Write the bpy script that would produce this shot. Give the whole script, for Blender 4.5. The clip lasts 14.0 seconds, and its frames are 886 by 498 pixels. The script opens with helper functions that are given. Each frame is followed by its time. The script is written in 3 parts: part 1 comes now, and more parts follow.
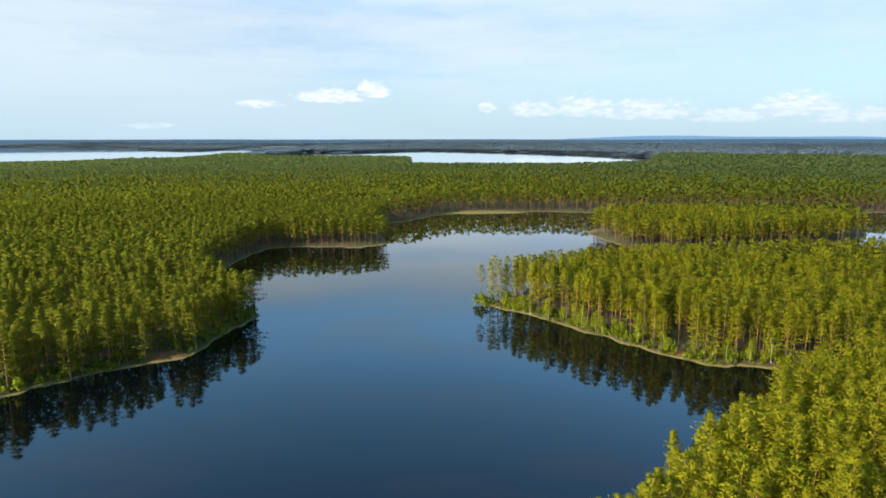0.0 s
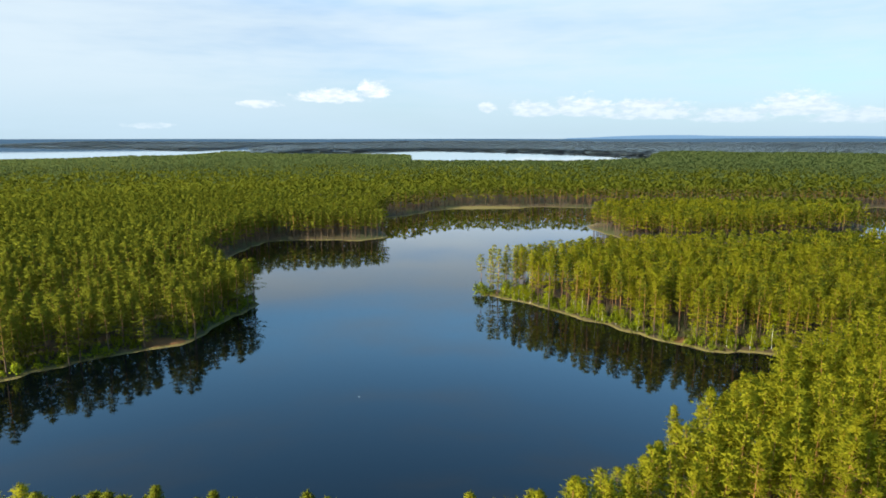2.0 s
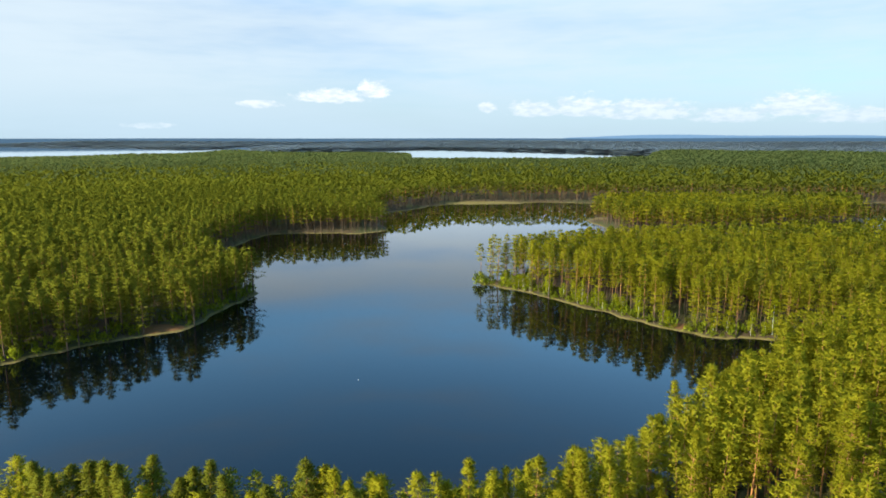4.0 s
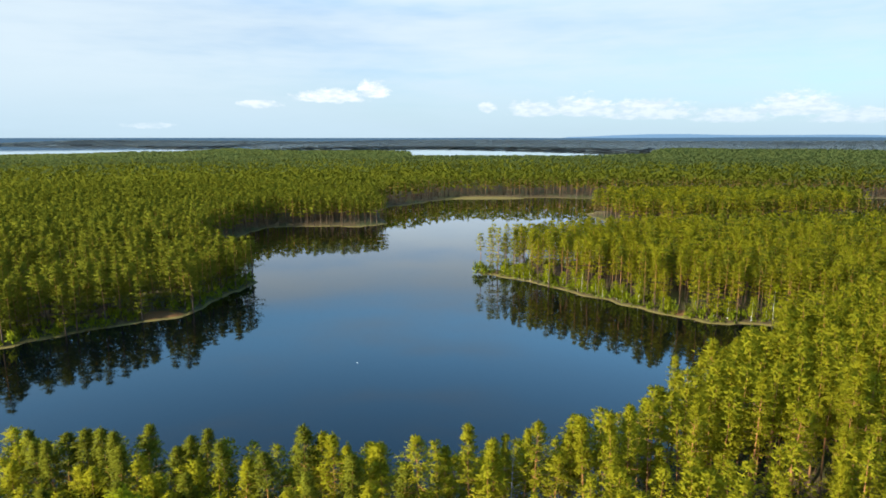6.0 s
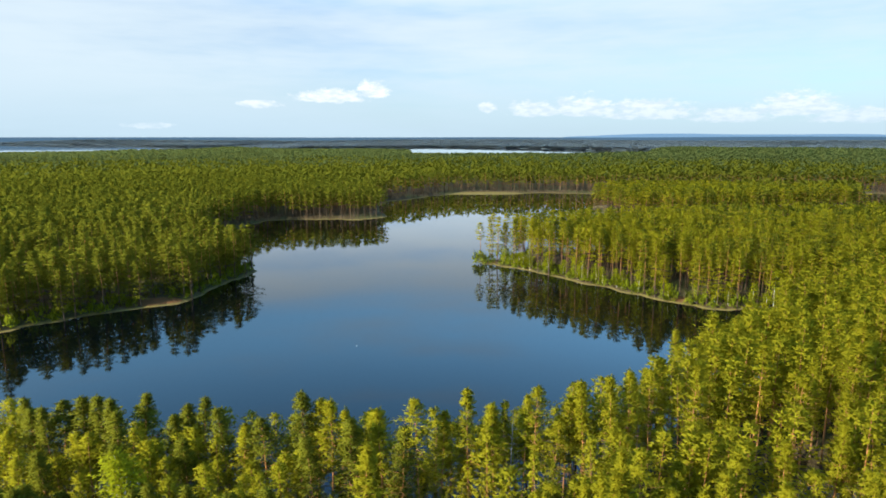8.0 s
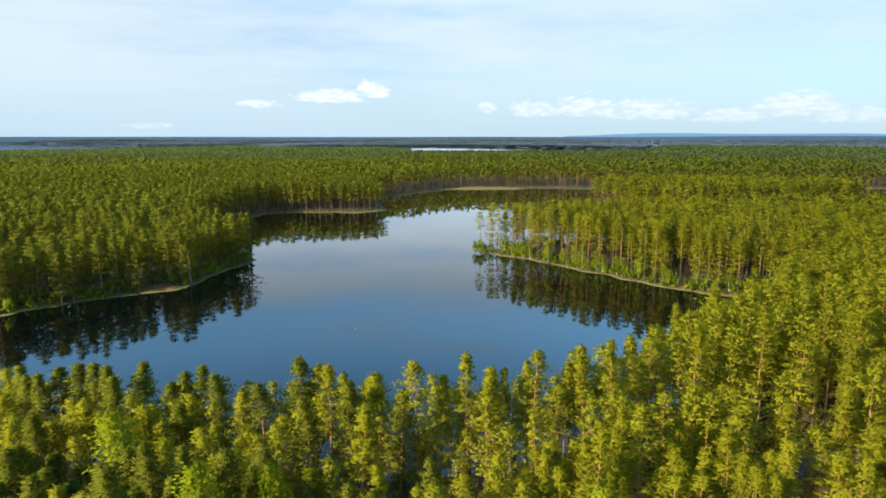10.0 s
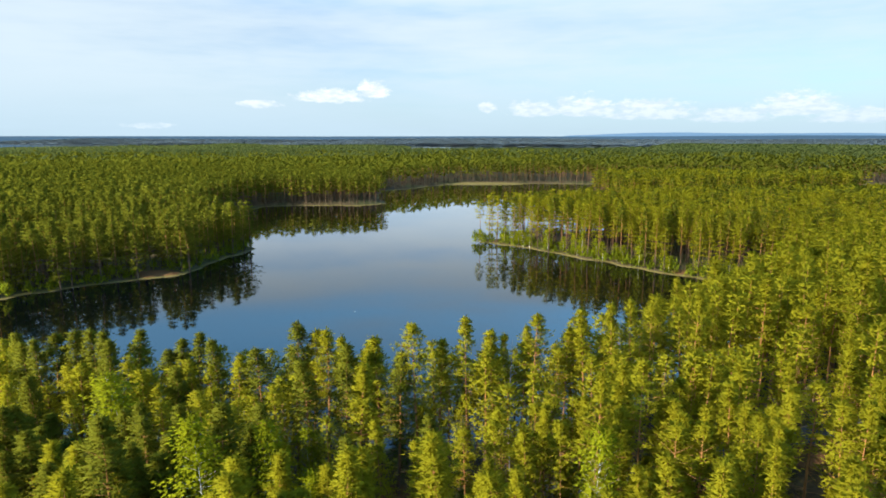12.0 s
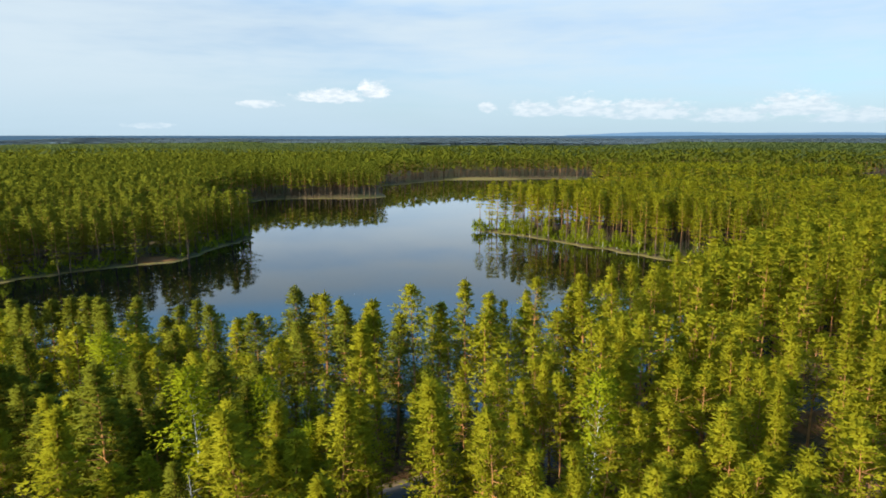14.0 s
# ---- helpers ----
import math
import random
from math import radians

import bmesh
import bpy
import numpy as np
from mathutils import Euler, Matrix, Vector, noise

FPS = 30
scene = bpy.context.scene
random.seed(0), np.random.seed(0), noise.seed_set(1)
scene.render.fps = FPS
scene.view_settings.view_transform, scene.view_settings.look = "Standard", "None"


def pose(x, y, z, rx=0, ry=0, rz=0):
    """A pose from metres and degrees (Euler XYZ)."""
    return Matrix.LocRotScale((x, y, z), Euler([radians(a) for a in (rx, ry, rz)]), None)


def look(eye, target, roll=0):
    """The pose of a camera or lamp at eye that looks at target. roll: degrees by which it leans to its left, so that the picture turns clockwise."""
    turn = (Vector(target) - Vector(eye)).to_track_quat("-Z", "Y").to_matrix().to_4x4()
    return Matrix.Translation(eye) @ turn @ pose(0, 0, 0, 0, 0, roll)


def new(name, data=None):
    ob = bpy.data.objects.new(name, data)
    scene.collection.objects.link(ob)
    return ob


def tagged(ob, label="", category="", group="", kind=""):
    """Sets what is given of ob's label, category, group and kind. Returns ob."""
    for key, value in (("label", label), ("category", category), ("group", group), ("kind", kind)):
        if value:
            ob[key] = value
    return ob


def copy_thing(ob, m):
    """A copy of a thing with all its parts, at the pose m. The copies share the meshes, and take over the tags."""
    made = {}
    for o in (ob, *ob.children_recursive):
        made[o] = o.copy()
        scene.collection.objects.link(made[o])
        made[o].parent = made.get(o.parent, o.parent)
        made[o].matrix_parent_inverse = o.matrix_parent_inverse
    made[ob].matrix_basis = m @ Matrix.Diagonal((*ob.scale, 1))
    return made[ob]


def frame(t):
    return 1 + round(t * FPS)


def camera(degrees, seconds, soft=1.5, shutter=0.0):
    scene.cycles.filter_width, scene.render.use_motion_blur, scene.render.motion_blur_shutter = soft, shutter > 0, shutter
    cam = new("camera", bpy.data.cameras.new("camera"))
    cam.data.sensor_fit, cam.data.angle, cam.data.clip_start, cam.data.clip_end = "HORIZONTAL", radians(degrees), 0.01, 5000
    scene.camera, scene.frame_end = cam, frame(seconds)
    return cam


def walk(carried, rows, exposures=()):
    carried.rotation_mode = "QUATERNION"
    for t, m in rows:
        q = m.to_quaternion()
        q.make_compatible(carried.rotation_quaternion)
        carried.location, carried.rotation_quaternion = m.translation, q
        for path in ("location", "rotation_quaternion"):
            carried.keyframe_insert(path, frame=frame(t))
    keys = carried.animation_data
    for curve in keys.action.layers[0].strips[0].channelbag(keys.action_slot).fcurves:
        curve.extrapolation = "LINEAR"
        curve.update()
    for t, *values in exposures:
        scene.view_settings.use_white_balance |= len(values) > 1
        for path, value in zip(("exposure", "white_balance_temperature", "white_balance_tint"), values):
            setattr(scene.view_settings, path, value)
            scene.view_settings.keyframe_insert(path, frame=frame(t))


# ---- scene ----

# ---------------------------------------------------------------- camera
# A drone that sinks straight down from 60 m to 33 m above the lake, looking 10 degrees below the horizon.
cam = camera(70.95, 14.0, soft=1.7)
PITCH = 90 - 10.21
walk(cam, [(t, pose(0.75 * t / 14, -1.1 * t / 14, 60 - 26.8 * t / 14, PITCH, 0, 0)) for t in (0, 3.5, 7, 10.5, 14)],
     exposures=((0, 1.25), (13.6, 1.28), (14, 1.14)))

# ---------------------------------------------------------------- sun and sky
SUN_WAY = Vector((-0.71, -0.66, 0.51)).normalized()      # from the place to the sun
sun = new("sun", bpy.data.lights.new("sun", "SUN"))
sun.data.energy, sun.data.angle, sun.data.color = 5.0, radians(2.0), (1.0, 0.92, 0.76)
sun.matrix_world = look((0, 0, 300), Vector((0, 0, 300)) - SUN_WAY)


class Nodes:
    """A short hand for node trees."""

    def __init__(self, tree):
        self.tree = tree
        tree.nodes.clear()

    def add(self, kind, **inputs):
        n = self.tree.nodes.new(kind)
        for key, value in inputs.items():
            self.put(n.inputs[int(key[1:])] if key[0] == "i" and key[1:].isdigit() else n.inputs[key.replace("_", " ")], value)
        return n

    def put(self, socket, value):
        if isinstance(value, bpy.types.NodeSocket):
            self.tree.links.new(value, socket)
        else:
            socket.default_value = value

    def math(self, op, a, b=0.0, c=0.0):
        n = self.tree.nodes.new("ShaderNodeMath")
        n.operation = op
        for s, v in zip(n.inputs, (a, b, c)):
            self.put(s, v)
        return n.outputs[0]

    def mix(self, f, a, b, kind="MIX"):
        n = self.tree.nodes.new("ShaderNodeMix")
        n.data_type, n.blend_type = "RGBA", kind
        self.put(n.inputs[0], f), self.put(n.inputs[6], a), self.put(n.inputs[7], b)
        return n.outputs[2]

    def noise(self, vector, scale, detail=3.0, rough=0.55):
        n = self.add("ShaderNodeTexNoise", Vector=vector, Scale=scale, Detail=detail, Roughness=rough)
        return n.outputs[0]

    def scaled(self, vector, x, y, z):
        n = self.tree.nodes.new("ShaderNodeMapping")
        self.put(n.inputs[0], vector)
        n.inputs[3].default_value = (x, y, z)
        return n.outputs[0]

    def step(self, v, a, b):
        n = self.tree.nodes.new("ShaderNodeMapRange")
        n.interpolation_type = "SMOOTHSTEP"
        self.put(n.inputs[0], v)
        n.inputs[1].default_value, n.inputs[2].default_value = a, b
        return n.outputs[0]


def make_sky():
    world = bpy.data.worlds.new("sky")
    scene.world = world
    world.use_nodes = True
    k = Nodes(world.node_tree)
    out = k.add("ShaderNodeOutputWorld")
    back = k.add("ShaderNodeBackground", Strength=1.0)
    k.put(out.inputs[0], back.outputs[0])
    sky = k.tree.nodes.new("ShaderNodeTexSky")
    sky.sky_type, sky.sun_disc = "NISHITA", False
    sky.sun_elevation = math.asin(SUN_WAY.z)
    sky.sun_rotation = math.atan2(SUN_WAY.x, SUN_WAY.y)
    sky.air_density, sky.dust_density, sky.ozone_density = 1.0, 0.6, 2.5
    blue = k.mix(1.0, sky.outputs[0], (0.046, 0.0565, 0.068, 1), "MULTIPLY")
    way = k.add("ShaderNodeTexCoord").outputs["Generated"]
    xyz = k.add("ShaderNodeSeparateXYZ", Vector=way)
    x, y, z = xyz.outputs
    el = k.math("MULTIPLY", k.math("ARCSINE", z), 57.2958)
    az = k.math("MULTIPLY", k.math("ARCTAN2", x, y), 57.2958)
    flat = k.add("ShaderNodeCombineXYZ", X=az, Y=el).outputs[0]
    # blue above the bright band of haze, brightened threefold to lighten the lake
    blue = k.mix(k.step(el, 9.0, 20.0), blue, k.mix(1.0, blue, (3.0, 3.5, 3.0, 1), "MULTIPLY"))
    # thin high cloud, drawn out in long streaks, thinner towards the east and overhead
    veil = k.noise(k.scaled(flat, 0.022, 0.10, 1), 1.0, 5.0, 0.6)
    fine = k.noise(k.scaled(flat, 0.05, 0.40, 1), 1.0, 6.0, 0.62)
    veil = k.math("ADD", k.math("MULTIPLY", veil, 0.75), k.math("MULTIPLY", fine, 0.3))
    veil = k.math("SUBTRACT", veil, k.math("MULTIPLY", k.step(az, -5.0, 45.0), 0.09))
    veil = k.math("SUBTRACT", veil, k.math("MULTIPLY", k.step(el, 13.0, 16.5), 0.24))
    veil = k.math("MULTIPLY", k.step(veil, 0.22, 0.62), 0.92)
    col = k.mix(veil, blue, (0.325, 0.384, 0.425, 1))
    # a row of fair-weather cumulus low over the horizon: azimuth, base, width, height
    heap = 0.0
    for a, e, w, h in ((-10.0, 3.3, 3.6, 0.9), (-6.2, 3.7, 1.5, 1.3), (-16.0, 2.8, 1.8, 0.4), (8.0, 2.1, 2.4, 1.1), (12.6, 2.1, 3.2, 1.5),
                       (17.8, 1.8, 4.0, 1.5), (29.0, 2.0, 3.4, 1.6), (24.4, 1.5, 3.2, 0.9), (33.2, 1.4, 4.0, 0.8), (4.0, 2.5, 0.9, 0.6), (-25, 1.0, 2.0, 0.2)):
        u = k.math("DIVIDE", k.math("SUBTRACT", az, a), w)
        v = k.math("SUBTRACT", el, e)
        up = k.math("DIVIDE", k.math("MAXIMUM", v, 0.0), h)
        down = k.math("DIVIDE", k.math("MINIMUM", v, 0.0), 0.35)
        r = k.math("ADD", k.math("MULTIPLY", u, u), k.math("ADD", k.math("MULTIPLY", up, up), k.math("MULTIPLY", down, down)))
        blob = k.math("MAXIMUM", k.math("SUBTRACT", 1.0, r), -1.0)
        heap = blob if heap == 0.0 else k.math("MAXIMUM", heap, blob)
    puff = k.noise(k.scaled(flat, 0.9, 1.6, 1), 1.0, 6.0, 0.62)
    puff = k.math("ADD", heap, k.math("MULTIPLY", k.math("SUBTRACT", puff, 0.5), 3.4))
    puff = k.step(puff, -0.25, 0.75)
    lit = k.noise(k.scaled(flat, 0.8, 2.2, 1), 1.0, 4.0, 0.6)
    white = k.mix(k.step(lit, 0.35, 0.62), (0.390, 0.425, 0.450, 1), (0.560, 0.555, 0.545, 1))
    col = k.mix(k.math("MULTIPLY", puff, 0.92), col, white)
    # pale haze close to the horizon
    low = k.step(k.math("ABSOLUTE", el), 7.0, 0.0)
    col = k.mix(k.math("MULTIPLY", low, 0.75), col, (0.232, 0.318, 0.385, 1))
    k.put(back.inputs[0], col)


make_sky()


# ---------------------------------------------------------------- materials
def material(name):
    m = bpy.data.materials.new(name)
    m.use_nodes = True
    k = Nodes(m.node_tree)
    k.out = k.add("ShaderNodeOutputMaterial")
    k.where = k.add("ShaderNodeNewGeometry").outputs["Position"]
    return m, k


def leaf_material(name, dark, mid, light, through_light=0.30, grain=1.0):
    """Needles or leaves: colour differs from shoot to shoot, clump to clump, tree to tree and stand to stand."""
    m, k = material(name)
    clump = k.noise(k.where, 1.3 * grain, 2.0)
    shoot = k.noise(k.where, 5.5 * grain, 3.0, 0.7)
    tree = k.noise(k.scaled(k.where, 1, 1, 0.05), 0.23, 1.0)
    stand = k.noise(k.scaled(k.where, 1, 1, 0.0), 0.013, 3.0)
    own = k.add("ShaderNodeObjectInfo").outputs["Random"]
    v = k.math("ADD", k.math("MULTIPLY", clump, 0.35), k.math("MULTIPLY", k.math("SUBTRACT", tree, 0.2), 1.0))
    v = k.math("ADD", v, k.math("MULTIPLY", k.math("SUBTRACT", stand, 0.22), 0.95))
    v = k.math("ADD", v, k.math("MULTIPLY", own, 0.26))
    v = k.math("ADD", v, k.math("MULTIPLY", shoot, 0.45))
    ramp = k.add("ShaderNodeValToRGB", Fac=k.math("MULTIPLY", v, 0.49))
    e = ramp.color_ramp.elements
    e[0].position, e[0].color = 0.26, (*dark, 1)
    e[1].position, e[1].color = 0.76, (*light, 1)
    e.new(0.5).color = (*mid, 1)
    b = k.add("ShaderNodeBump", Strength=0.15 if grain == 1.0 else 0.6, Distance=0.25, Height=shoot)
    d = k.add("ShaderNodeBsdfDiffuse", Color=ramp.outputs[0], Normal=b.outputs[0])
    t = k.add("ShaderNodeBsdfTranslucent", Color=ramp.outputs[0], Normal=b.outputs[0])
    s = k.add("ShaderNodeMixShader", i0=through_light, i1=d.outputs[0], i2=t.outputs[0])
    k.put(k.out.inputs[0], s.outputs[0])
    return m


def surface(k, colour, rough=0.9, bump=None, strength=0.3, distance=0.1, gloss=0.15):
    p = k.add("ShaderNodeBsdfPrincipled", Roughness=rough)
    p.inputs["Specular IOR Level"].default_value = gloss
    k.put(p.inputs["Base Color"], colour)
    if bump is not None:
        b = k.add("ShaderNodeBump", Strength=strength, Distance=distance, Height=bump)
        k.put(p.inputs["Normal"], b.outputs[0])
    k.put(k.out.inputs[0], p.outputs[0])
    return p


NEEDLES = leaf_material("pine_needles", (0.190, 0.178, 0.010), (0.245, 0.228, 0.012), (0.298, 0.274, 0.016), 0.48)
SPRUCE = leaf_material("spruce_needles", (0.04, 0.06, 0.012), (0.06, 0.085, 0.014), (0.085, 0.115, 0.018), 0.2)
BIRCH = leaf_material("birch_leaves", (0.150, 0.165, 0.006), (0.205, 0.220, 0.008), (0.26, 0.275, 0.012), 0.45)
SHRUB = leaf_material("heath_shrubs", (0.05, 0.06, 0.014), (0.10, 0.10, 0.022), (0.17, 0.14, 0.035), 0.3)
SHORE_BUSH = leaf_material("bush_leaves", (0.09, 0.12, 0.008), (0.14, 0.17, 0.010), (0.19, 0.22, 0.014), 0.38)
# pine needles again, duller green, with western and distant shade put into the colour
DULL_SHADE = leaf_material("dull_shade_needles", (0.098, 0.101, 0.010), (0.126, 0.130, 0.012), (0.156, 0.158, 0.015), 0.38)
# needles of distant pines, with a little blue haze put into their colour
HAZED_GREEN = leaf_material("hazed_green_needles", (0.090, 0.112, 0.032), (0.122, 0.146, 0.041), (0.158, 0.182, 0.050), 0.5, grain=0.3)
# needles beyond the far lakes, mostly haze blue put into the colour
HAZE_NEEDLES = leaf_material("haze_needles", (0.140, 0.178, 0.190), (0.170, 0.210, 0.222), (0.200, 0.240, 0.250), 0.5, 0.2)


def pine_bark():
    m, k = material("pine_bark")
    xyz = k.add("ShaderNodeSeparateXYZ", Vector=k.where)
    n = k.noise(k.scaled(k.where, 6, 6, 1.5), 1.0, 4.0)
    high = k.step(k.math("ADD", xyz.outputs[2], k.math("MULTIPLY", n, 4.0)), 5.0, 13.0)
    low = k.mix(n, (0.045, 0.030, 0.018, 1), (0.10, 0.068, 0.042, 1))
    top = k.mix(n, (0.25, 0.108, 0.034, 1), (0.38, 0.180, 0.060, 1))
    surface(k, k.mix(high, low, top), 0.9, n, 0.5, 0.03)
    return m


def birch_bark():
    m, k = material("birch_bark")
    n = k.noise(k.scaled(k.where, 3, 3, 9), 1.0, 4.0)
    surface(k, k.mix(k.step(n, 0.58, 0.70), (0.66, 0.64, 0.58, 1), (0.06, 0.05, 0.045, 1)), 0.8)
    return m


def dead_wood():
    m, k = material("dead_wood")
    n = k.noise(k.scaled(k.where, 8, 8, 2), 1.0, 4.0)
    surface(k, k.mix(n, (0.14, 0.125, 0.11, 1), (0.30, 0.28, 0.26, 1)), 0.9, n, 0.4, 0.02)
    return m


# open places: x, y, half-width along x and along y
SAND = ((-76, 163, 7, 4), (-60, 197, 3, 5), (113, 328, 7, 5), (66, 166, 2.5, 2), (14, 219, 6, 3), (-4, 55, 5, 4), (42, 63, 6, 5))
MEADOW = ((36, 492, 38, 10), (100, 396, 8, 8))


def ground_material():
    m, k = material("forest_floor")
    x, y, z = k.add("ShaderNodeSeparateXYZ", Vector=k.where).outputs
    big, mid, fine = k.noise(k.where, 0.035, 3.0), k.noise(k.where, 0.35, 4.0), k.noise(k.where, 2.6, 5.0, 0.7)

    def spots(places):
        best = None
        for a, b, w, h in places:
            u, v = k.math("DIVIDE", k.math("SUBTRACT", x, a), w), k.math("DIVIDE", k.math("SUBTRACT", y, b), h)
            r = k.math("ADD", k.math("MULTIPLY", u, u), k.math("MULTIPLY", v, v))
            best = r if best is None else k.math("MINIMUM", best, r)
        return k.step(k.math("ADD", best, k.math("MULTIPLY", k.math("SUBTRACT", mid, 0.5), 1.6)), 1.25, 0.6)

    c = k.mix(k.step(mid, 0.35, 0.65), (0.036, 0.025, 0.012, 1), (0.078, 0.055, 0.025, 1))      # needle litter and heath
    c = k.mix(k.step(big, 0.45, 0.62), c, (0.045, 0.050, 0.014, 1))                             # moss
    c = k.mix(k.math("MULTIPLY", k.step(fine, 0.4, 0.7), 0.35), c, (0.11, 0.08, 0.04, 1))
    c = k.mix(spots(SAND), c, k.mix(fine, (0.080, 0.036, 0.012, 1), (0.15, 0.075, 0.028, 1)))       # bare sandy soil
    wet = k.math("ADD", z, k.math("MULTIPLY", k.math("SUBTRACT", mid, 0.5), 0.35))
    sedge = k.mix(fine, (0.085, 0.068, 0.018, 1), (0.168, 0.130, 0.040, 1))
    c = k.mix(spots(MEADOW), c, sedge)
    c = k.mix(k.step(wet, 0.30, 0.18), c, sedge)                                                # sedge along the shore
    c = k.mix(k.step(wet, 0.08, -0.05), c, (0.04, 0.032, 0.02, 1))
    c = k.mix(k.step(y, 1450.0, 1800.0), c, (0.130, 0.165, 0.176, 1))                           # haze blue of the remote woods, painted onto the floor
    surface(k, c, 0.95, fine, 0.8, 0.15)
    return m


def water_material(name, ripples):
    m, k = material(name)
    swell = k.noise(k.scaled(k.where, 1, 2.4, 1), 0.35, 3.0)
    ripple = k.noise(k.scaled(k.where, 1, 1.6, 1), 1.3, 2.0)
    h = k.math("ADD", k.math("MULTIPLY", swell, 0.7), k.math("MULTIPLY", ripple, 0.3))
    b = k.add("ShaderNodeBump", Strength=ripples, Distance=0.10, Height=h)
    f = k.add("ShaderNodeFresnel", IOR=1.38, Normal=b.outputs[0])
    shine = k.math("MULTIPLY", f.outputs[0], k.math("ADD", 1.0, k.math("MULTIPLY", k.step(f.outputs[0], 0.20, 0.45), 0.38)))
    deep = k.add("ShaderNodeBsdfDiffuse", Color=(0.0003, 0.0010, 0.0015, 1))
    mirror = k.add("ShaderNodeBsdfGlossy", Color=(1, 1, 1, 1), Roughness=0.03, Normal=b.outputs[0])
    k.put(k.out.inputs[0], k.add("ShaderNodeMixShader", i0=shine, i1=deep.outputs[0], i2=mirror.outputs[0]).outputs[0])
    return m


def asphalt_material():
    m, k = material("worn_asphalt")
    n, f = k.noise(k.where, 0.6, 4.0), k.noise(k.where, 9.0, 4.0, 0.7)
    surface(k, k.mix(n, (0.045, 0.043, 0.041, 1), (0.085, 0.080, 0.075, 1)), 0.9, f, 0.4, 0.02)
    return m


def plain(name, a, b, scale=2.0, rough=0.8):
    m, k = material(name)
    n = k.noise(k.where, scale, 4.0)
    surface(k, k.mix(n, (*a, 1), (*b, 1)), rough, n, 0.2, 0.02)
    return m


def distance_glow(name, a, b):
    # blue haze given as a glow, whatever light falls on the hills
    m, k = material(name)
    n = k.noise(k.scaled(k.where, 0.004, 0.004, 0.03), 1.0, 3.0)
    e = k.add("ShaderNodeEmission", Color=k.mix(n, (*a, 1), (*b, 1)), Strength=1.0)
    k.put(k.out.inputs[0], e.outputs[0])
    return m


BARK, BIRCH_BARK, DEAD = pine_bark(), birch_bark(), dead_wood()
GROUND, ASPHALT = ground_material(), asphalt_material()
WATER, FAR_WATER = water_material("lake_water", 0.018), water_material("far_lake_water", 0.004)
GRAVEL = plain("sandy_verge", (0.13, 0.088, 0.045), (0.23, 0.165, 0.09), 1.2)
BUOY = plain("white_plastic", (0.75, 0.75, 0.75), (0.85, 0.85, 0.85))


# ---------------------------------------------------------------- the plan of the lakes (metres, x to the east, y ahead)
SOUTH_SHORE = ((-260, 78), (-120, 74), (-60, 73), (-30, 71), (-5, 69), (5, 70), (16, 74), (25, 78.5), (33, 86.5), (40, 94), (50, 101), (61, 110),
               (75, 119), (93, 127), (120, 134), (150, 142))
EAST_POINT = ((140, 150), (115, 150), (98, 149), (87, 155), (72, 157), (65, 162), (53, 176), (39, 193), (27, 208), (17, 214), (11, 218),
              (14, 222), (24, 227), (42, 237), (66, 248), (95, 256), (125, 262), (160, 268), (200, 275), (250, 288), (320, 300), (400, 320),
              (440, 400), (425, 480))
ISLAND = ((112, 325), (102, 335), (97, 357), (92, 383), (92, 397), (102, 408), (130, 416), (170, 421), (220, 426), (265, 426), (276, 416),
          (268, 388), (245, 360), (205, 338), (160, 326), (130, 320))
NORTH_SHORE = ((354, 493), (310, 493), (200, 497), (116, 493), (81, 501), (34, 486), (-2, 483), (-18, 456), (-37, 434), (-42, 412), (-38, 378),
               (-31, 348))
WEST_SHORE = ((-45, 337), (-70, 337), (-91, 335), (-98, 318), (-101, 295), (-100, 265), (-92, 240), (-76, 218), (-64, 208), (-63, 200), (-65, 191),
              (-68, 181), (-69, 172), (-71, 164), (-78, 159), (-85, 154), (-91, 149), (-98, 144), (-103, 137), (-125, 125), (-170, 116), (-260, 113))
FAR_LAKE_EAST = ((-530, 2304), (-492, 2446), (-329, 2547), (-131, 2812), (15, 2812), (403, 2411), (589, 2045), (601, 1753), (500, 1500), (360, 1130), (250, 1055), (100, 1050), (-40, 1060), (-60, 1200), (-75, 1400), (-150, 1450), (-320, 1470), (-480, 1560), (-530, 1900))
FAR_LAKE_WEST = ((-3138, 3745), (-2433, 3745), (-1945, 3745), (-1456, 3067), (-1132, 2871), (-1090, 3290), (-1189, 3852), (-1003, 4402), (-608, 4402), (-515, 4133), (-843, 3852), (-882, 3212), (-818, 2647), (-664, 2368), (-570, 1550), (-580, 1330), (-660, 1180), (-800, 1060), (-1100, 1040), (-1700, 1060), (-2600, 1500))
TARN = ((1443, 2699), (1558, 2732), (1759, 3067), (1649, 3067))


def rounded(points, steps=4):
    """A closed line through the points, rounded."""
    p = np.array(points, float)
    a, b, c, d = np.roll(p, 1, 0), p, np.roll(p, -1, 0), np.roll(p, -2, 0)
    out = []
    for i in range(steps):
        t = i / steps
        out.append(0.5 * (2 * b + (c - a) * t + (2 * a - 5 * b + 4 * c - d) * t * t + (3 * b - a - 3 * c + d) * t ** 3))
    return np.stack(out, 1).reshape(-1, 2)


LAKES = [rounded(SOUTH_SHORE + EAST_POINT + NORTH_SHORE + WEST_SHORE, 4), rounded(FAR_LAKE_EAST, 3), rounded(FAR_LAKE_WEST, 3),
         rounded(TARN, 2)]
ISLANDS = [rounded(ISLAND, 4)]


